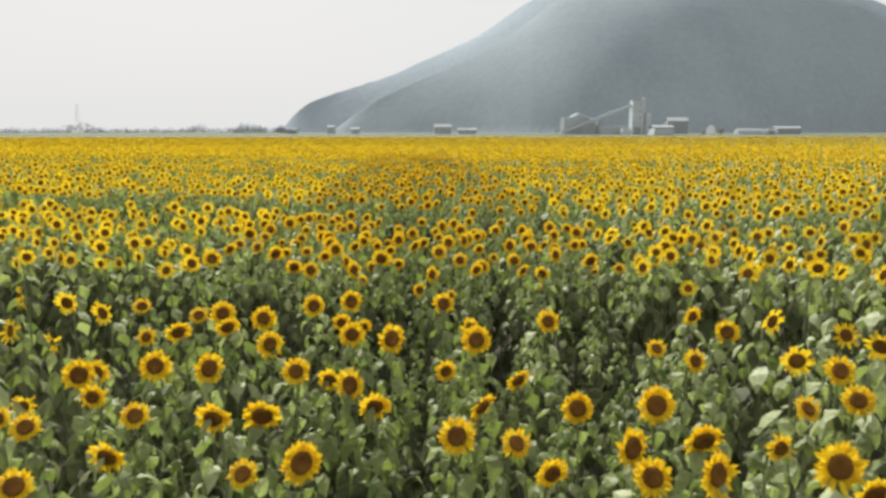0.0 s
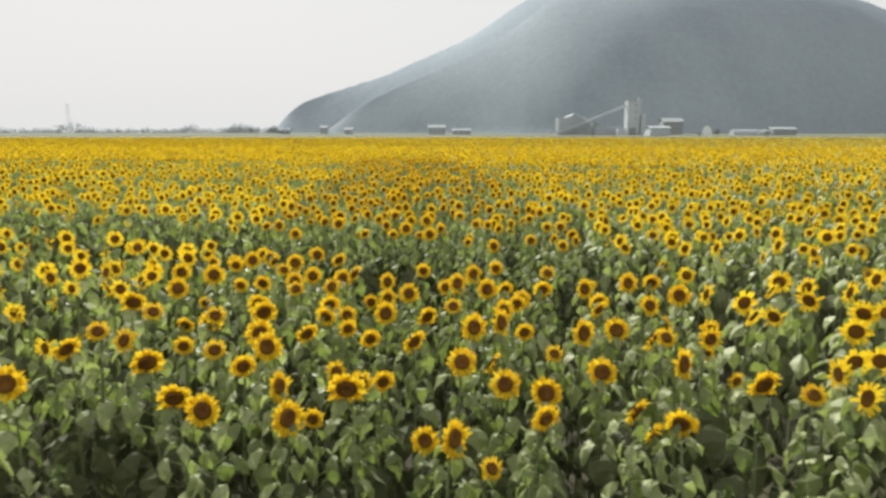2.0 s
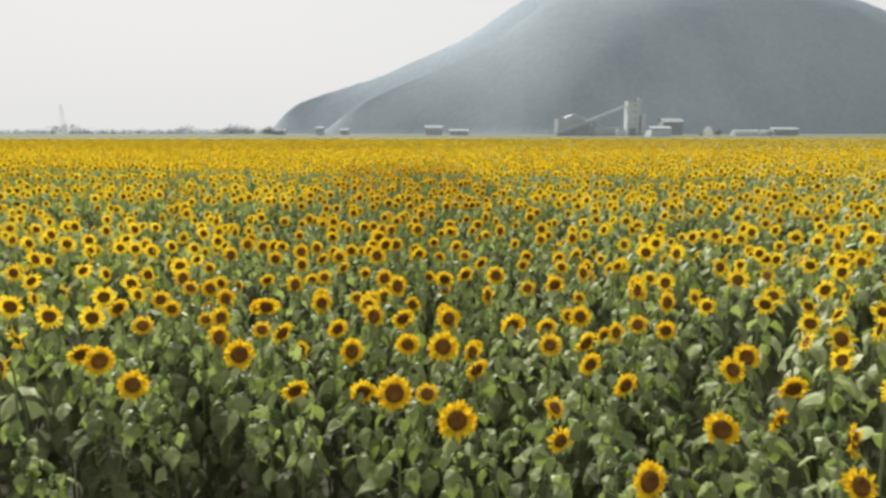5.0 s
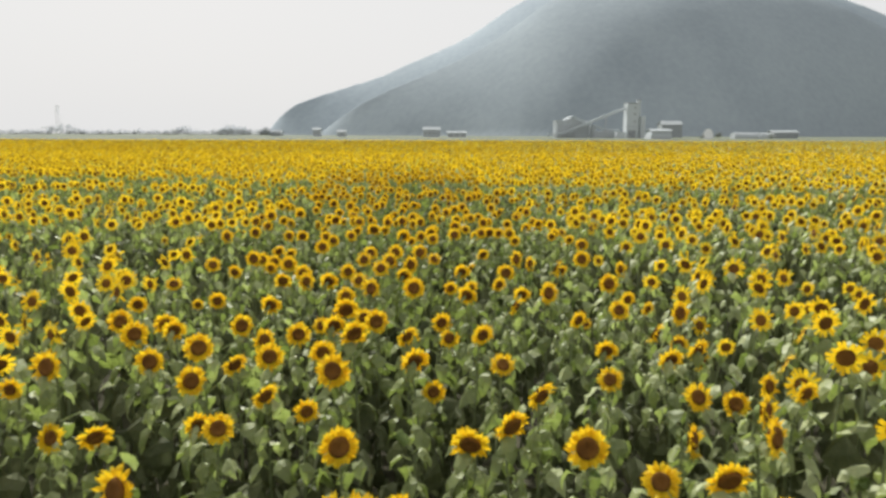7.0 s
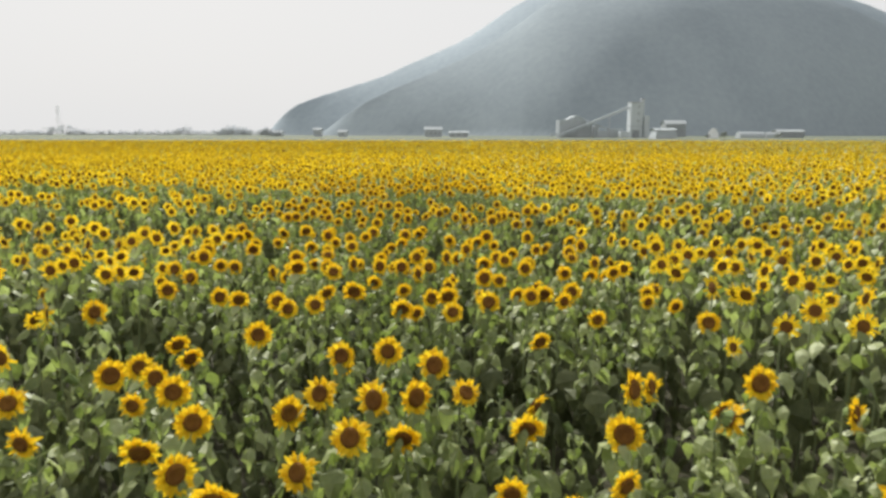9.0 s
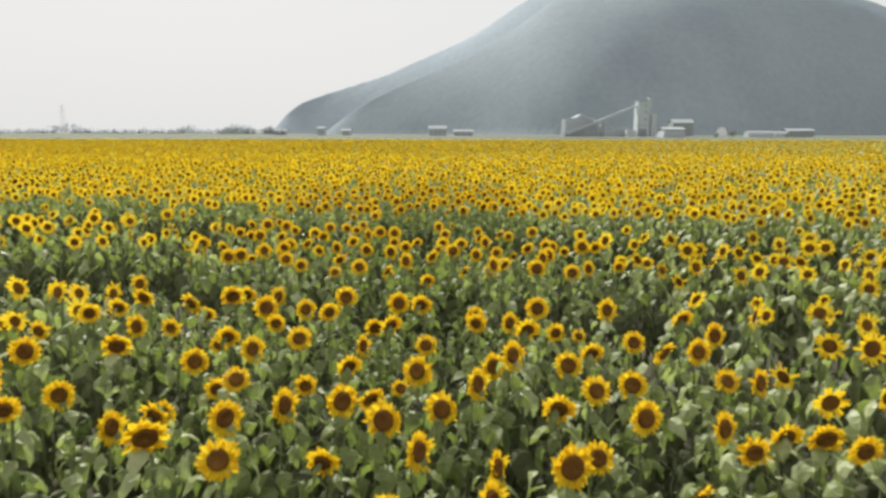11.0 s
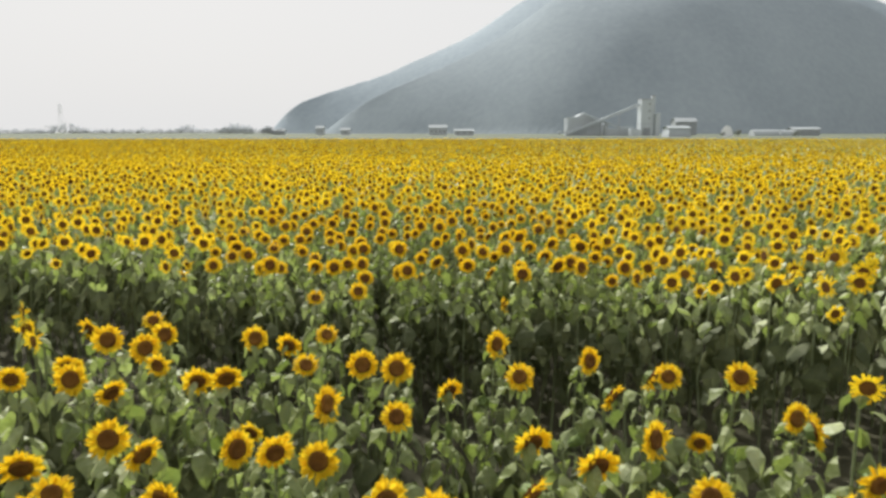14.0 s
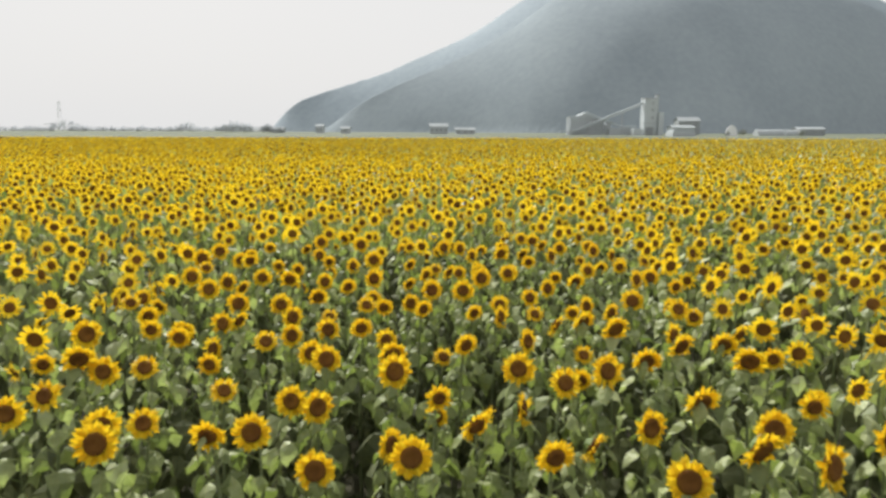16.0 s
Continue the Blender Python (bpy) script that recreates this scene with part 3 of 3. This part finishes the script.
def plant_pieces(seed, detail, bud=False):
    """One sunflower, foot at the origin, flower turned to -y, about 1.6 m tall."""
    rng = np.random.default_rng(seed)
    tall = 1.6
    radius = rng.uniform(0.061, 0.086) * (0.6 if bud else 1) * {2: 1.0, 1: 1.10, 0: 1.13, -1: 1.12}[detail]
    up, yaw = radians(rng.normal(8, 15)), radians(rng.normal(0, 24))
    if bud:
        up = radians(rng.uniform(30, 75))
    elif seed % 12 == 9:
        up, yaw = radians(-25), radians(50)
    facing = Vector((math.sin(yaw) * math.cos(up), -math.cos(yaw) * math.cos(up), math.sin(up)))
    turn = Matrix.Translation((0, -0.05, tall)) @ facing.to_track_quat("Z", "Y").to_matrix().to_4x4()
    pieces = []
    sway = rng.normal(0, 0.03, 2)
    neck = turn @ Vector((0, 0, -0.043))
    if detail > 0:
        stem = Piece("stem", I_STEM)
        n = 5 if detail == 2 else 2
        pts = [(sway[0] * math.sin(k / n * 3.1), sway[1] * math.sin(k / n * 3.1) * 0.5, (tall - 0.10) * k / n) for k in range(n)]
        pts += [(neck.x * 0.3, 0.02, tall - 0.08), tuple(neck)]
        tube(stem, pts, list(np.linspace(0.013, 0.0065, len(pts))), 5 if detail == 2 else 3)
        pieces.append(stem)
    else:
        stem = Piece("stem", I_STEM)
        stem.add([(-0.012, 0, 0), (0.012, 0, 0), (0.010, neck.y, tall - 0.05), (-0.010, neck.y, tall - 0.05)], [(0, 1, 2), (0, 2, 3)])
        pieces.append(stem)
    pieces += [p.turned(turn) for p in head_pieces(rng, radius, detail, bud)]
    count = {2: 24, 1: 14, 0: 5, -1: 2}[detail]
    low = {2: 0.30, 1: 0.38, 0: 0.95, -1: 1.0}[detail]
    a0 = rng.uniform(0, 6.28)
    for i in range(count):
        k = i / max(count - 1, 1)
        z = low + (tall - 0.05 - low) * k ** 0.62
        length = (0.088 + 0.082 * math.sin(math.pi * min(k * 0.8 + 0.2, 0.93))) * rng.uniform(0.8, 1.2) * {2: 1.0, 1: 1.15, 0: 1.5, -1: 1.9}[detail]
        # the lower half of the leaves takes the colour darkened for shade
        shaded_old = detail > 0 and k < 0.48
        pieces.append(leaf_piece(rng, length * (1.3 if shaded_old else 1.0), a0 + i * 2.4 + rng.normal(0, 0.3), z, rng.uniform(1.3, 2.3) + (0.4 if shaded_old else 0), detail,
                                 I_SHADED_OLD if shaded_old else I_LEAF))
    return pieces


def joined(pieces):
    v, f, m, k = [], [], [], 0
    for p in pieces:
        v += p.v
        f += [(a + k, b + k, c + k) for a, b, c in p.f]
        m += [p.index] * len(p.f)
        k += len(p.v)
    return np.array(v, np.float32), np.array(f, np.int32), np.array(m, np.int32)


# plants that stand out at the rims of the blocks and along the flight line: x, y of the flower
RIM_PLANTS = [(0.76, 2.16), (-0.53, 2.27), (0.29, 2.42), (1.06, 2.44), (-1.73, 2.58), (-1.32, 2.69), (1.63, 2.74), (0.19, 2.78), (-0.30, 2.78), (1.94, 2.83),
              (-1.22, 3.27), (-1.50, 3.31), (-0.90, 4.52), (0.03, 4.57), (-0.64, 4.64), (-0.07, 5.55), (0.32, 5.73), (-2.32, 6.05), (-0.50, 6.14),
              (-1.14, 6.38), (-0.90, 6.94), (-0.84, 7.31), (-0.47, 7.38), (0.99, 7.46), (0.01, 7.55), (0.45, 7.61), (-1.37, 7.63), (-1.10, 12.74),
              (-0.73, 12.81), (-1.87, 12.90), (0.13, 12.95), (1.41, 13.29), (0.74, 13.30), (1.67, 13.35), (0.34, 16.88), (-0.04, 16.94), (-0.52, 17.28),
              (-2.09, 17.59), (-0.94, 17.88), (-0.68, 17.95), (-1.51, 18.28), (-2.31, 25.36), (0.29, 25.49), (-0.34, 25.53), (-0.97, 25.66),
              (-1.61, 26.05), (-2.91, 26.38), (-1.66, 27.15), (-1.37, 27.35)]

# where the plants stand: rows run across the flight, with bare lanes between blocks
ROW, GAP, LEAN = 0.50, 0.24, 0.20
# each lane: x of its turns, y of the near rim and of the far rim there, and the share of young plants come up in it
LANES = [((-3, -1.5, 0, 1.2, 2.5, 3.5), (4.85, 4.62, 4.50, 4.15, 4.40, 4.0), (6.15, 5.95, 5.50, 5.85, 5.75, 5.0), (0.06, 0.10, 0.25, 0.75, 0.85, 0.85)),
         ((-4, -2, -0.5, 0.3, 1.2, 3), (10.50, 10.15, 8.95, 8.70, 8.55, 8.3), (12.10, 11.30, 10.90, 10.45, 9.85, 9.5), (0.75, 0.35, 0.20, 0.40, 0.25, 0.45)),
         ((-3, -1, 0.5, 2), (18.75, 18.25, 17.55, 17.6), (19.80, 18.60, 18.40, 18.3), (0.7, 0.6, 0.4, 0.7)),
         ((-4, -3, -1, 0.5, 1.5), (23.1, 22.95, 22.62, 22.25, 22.3), (25.0, 24.30, 23.35, 23.20, 23.2), (0.8, 0.7, 0.5, 0.55, 0.6)),
         ((-5, -3, -2, -1, 0, 0.5, 1, 3), (27.25, 26.75, 26.4, 26.12, 26.05, 25.7, 25.4, 25.0), (29.4, 28.45, 28.0, 27.9, 27.55, 27.6, 27.6, 26.9), (0.1, 0, 0, 0, 0, 0, 0, 0))]
# share of plants in full flower, block by block along the flight
BLOOM_Y = (0, 4.4, 5.6, 9, 10.5, 12.5, 15, 16.5, 18.2, 18.6, 20.5, 21.5, 22.6, 23.4, 25.5, 27.4, 27.8, 40)
BLOOM = (0.75, 0.72, 1.00, 1.00, 0.75, 0.85, 0.88, 0.68, 0.62, 1.00, 0.95, 1.00, 1.00, 1.00, 0.85, 0.85, 1.02, 1.02)


def share(x, y):
    """The part of the plants that stand at a spot, and whether it lies in a lane."""
    for n, (turns, near_rim, far_rim, keep) in enumerate(LANES):
        beyond = -LEAN * (min(x - turns[0], 0) + max(x - turns[-1], 0))
        lo, hi = np.interp(x, turns, near_rim) + beyond, np.interp(x, turns, far_rim) + beyond
        if lo + 0.07 * noise.noise((x * 1.7, n, 0)) < y < hi + 0.10 * noise.noise((x * 1.7, n, 3)):
            return np.interp(x, turns, keep), True
    return 0.97, False


def in_bloom(x, y):
    patch = noise.noise((x * 0.30, y * 0.55, 7.7)) + 0.6 * noise.noise((x * 0.9, y * 1.1, 2.2))
    return np.interp(y + LEAN * x, BLOOM_Y, BLOOM) + (0.22 * patch if y < 27 else min(0.45 * (patch + 0.18), 0))


def plant_spots():
    """x, y, distance from the flight line, size, turn, and whether the plant flowers."""
    rng = np.random.default_rng(11)
    spots = [(x, y + 0.05, abs(x + 0.035 * y), 0.9875, float(rng.normal(0, 12)), True) for x, y in RIM_PLANTS]
    for row in range(int(-14 / ROW), int((FIELD_END + 30) / ROW)):
        s = row * ROW
        wide = max(0.74 * max(s, 0) + 9, 30 if s < 62 else 0)
        n = int(wide / GAP)
        thin = 1.0 if s < 45 else max(0.15, (45 / s) ** 1.6)
        for i in range(-n, n + 1):
            if thin < 1 and rng.random() > thin:
                continue
            x = i * GAP + rng.uniform(-0.09, 0.09)
            y = s - LEAN * x + (0.10 if i % 2 else -0.10) + rng.normal(0, 0.07)
            if not -9 < y < FIELD_END + 1.5 * math.sin(x * 0.2):
                continue
            if abs(x) > 0.72 * max(y, 0) + 3 and rng.random() > (0.5 if abs(x) < 20 else 0.12):
                continue
            stands, in_lane = share(x, y) if s < 70 else (1, False)
            if rng.random() > stands:
                continue
            gap = min((x - p[0]) ** 2 + (y - p[1] - 0.05) ** 2 for p in RIM_PLANTS) if y < 29 and abs(x) < 4 else 1
            if gap < 0.018:
                continue
            off = abs(x + 0.035 * y)
            flowers = bool(rng.random() < in_bloom(x, y)) and gap > 0.035 and not in_lane
            size = rng.uniform(0.94, 1.04) if rng.random() > 0.12 else rng.uniform(0.80, 0.94)
            spots.append((x, y, off, size if flowers else rng.uniform(0.62, 0.82) if in_lane else rng.uniform(0.76, 0.93), float(rng.normal(0, 14)), flowers))
    return spots


SPOTS = plant_spots()
VARIANTS, YOUNG, PLANTS = 12, 3, 262
full = [plant_pieces(100 + k, 2) for k in range(VARIANTS)] + [plant_pieces(140 + k, 2, True) for k in range(YOUNG)]
near = sorted((p for p in SPOTS if 1.8 < p[1] < 31), key=lambda p: p[2])[:PLANTS]
near_set = set(near)

chosen = np.random.default_rng(3)
LOD = {2: full, 1: [plant_pieces(300 + k, 1) for k in range(10)] + [plant_pieces(340 + k, 1, True) for k in range(YOUNG)],
       0: [plant_pieces(500 + k, 0) for k in range(8)] + [plant_pieces(540 + k, 0, True) for k in range(YOUNG)],
       -1: [plant_pieces(700 + k, -1) for k in range(6)] + [plant_pieces(740 + k, -1, True) for k in range(YOUNG)]}
LOD = {level: [joined(p) for p in some] for level, some in LOD.items()}


def variant(level, flowers):
    count = len(LOD[level]) - YOUNG
    return int(chosen.integers(count)) if flowers else count + int(chosen.integers(YOUNG))


heap = {}
for p in SPOTS:
    if p in near_set:
        continue
    x, y, off, size, spin, flowers = p
    level = 2 if 1.0 < y < 33 and off < 2.1 else 1 if 1 < y < 36 and off < min(8, 0.72 * y + 2) else 0 if 0 < y < 56 and off < 0.72 * y + 2 else -1
    heap.setdefault((level, variant(level, flowers)), []).append((x, y, size, radians(spin if flowers else 7 * spin)))

all_v, all_f, all_m, base = [], [], [], 0
for (level, k), some in heap.items():
    v, f, m = LOD[level][k]
    a = np.array(some, np.float32)
    c, s = np.cos(a[:, 3:4]), np.sin(a[:, 3:4])
    size = a[:, 2:3]
    wx = (c * v[None, :, 0] - s * v[None, :, 1]) * size + a[:, 0:1]
    wy = (s * v[None, :, 0] + c * v[None, :, 1]) * size + a[:, 1:2]
    wz = np.broadcast_to(v[None, :, 2] * size, wx.shape)
    all_v.append(np.stack([wx, wy, wz], -1).reshape(-1, 3))
    all_f.append((f[None] + (np.arange(len(some)) * len(v))[:, None, None] + base).reshape(-1, 3))
    all_m.append(np.tile(m, len(some)))
    base += len(some) * len(v)
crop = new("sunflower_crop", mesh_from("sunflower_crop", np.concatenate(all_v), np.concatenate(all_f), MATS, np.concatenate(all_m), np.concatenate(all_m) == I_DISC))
tagged(crop, "dense crop of blooming yellow sunflowers with drooping grey-green leaves", "sunflowers", kind="stuff")


def sunflower(pieces, m, flowers):
    """A plant with its stem, leaves and flower head as parts."""
    label = "tall sunflower with yellow rays, brown disc and drooping leaves" if flowers else "young sunflower, still a green bud over drooping leaves"
    t = thing("sunflower", m, label, "sunflower", "sunflowers in the field")
    head = None
    for p in pieces:
        ob = new(p.name, mesh_from(p.name, p.v, p.f, [MATS[p.index]], smooth=p.index in (I_DISC, I_STEM)))
        ob.parent = head if p.name in ("ray_corolla", "calyx") else t
        if p.name == "flower_head":
            head = ob
    return t


first = {}
for x, y, off, size, spin, flowers in near:
    k = variant(2, flowers)
    m = pose(x, y, 0, 0, 0, spin if flowers else 7 * spin) @ Matrix.Scale(size, 4)
    if k in first:
        copy_thing(first[k][0], m @ Matrix.Scale(1 / first[k][1], 4))
    else:
        first[k] = (sunflower(full[k], m, flowers), size)
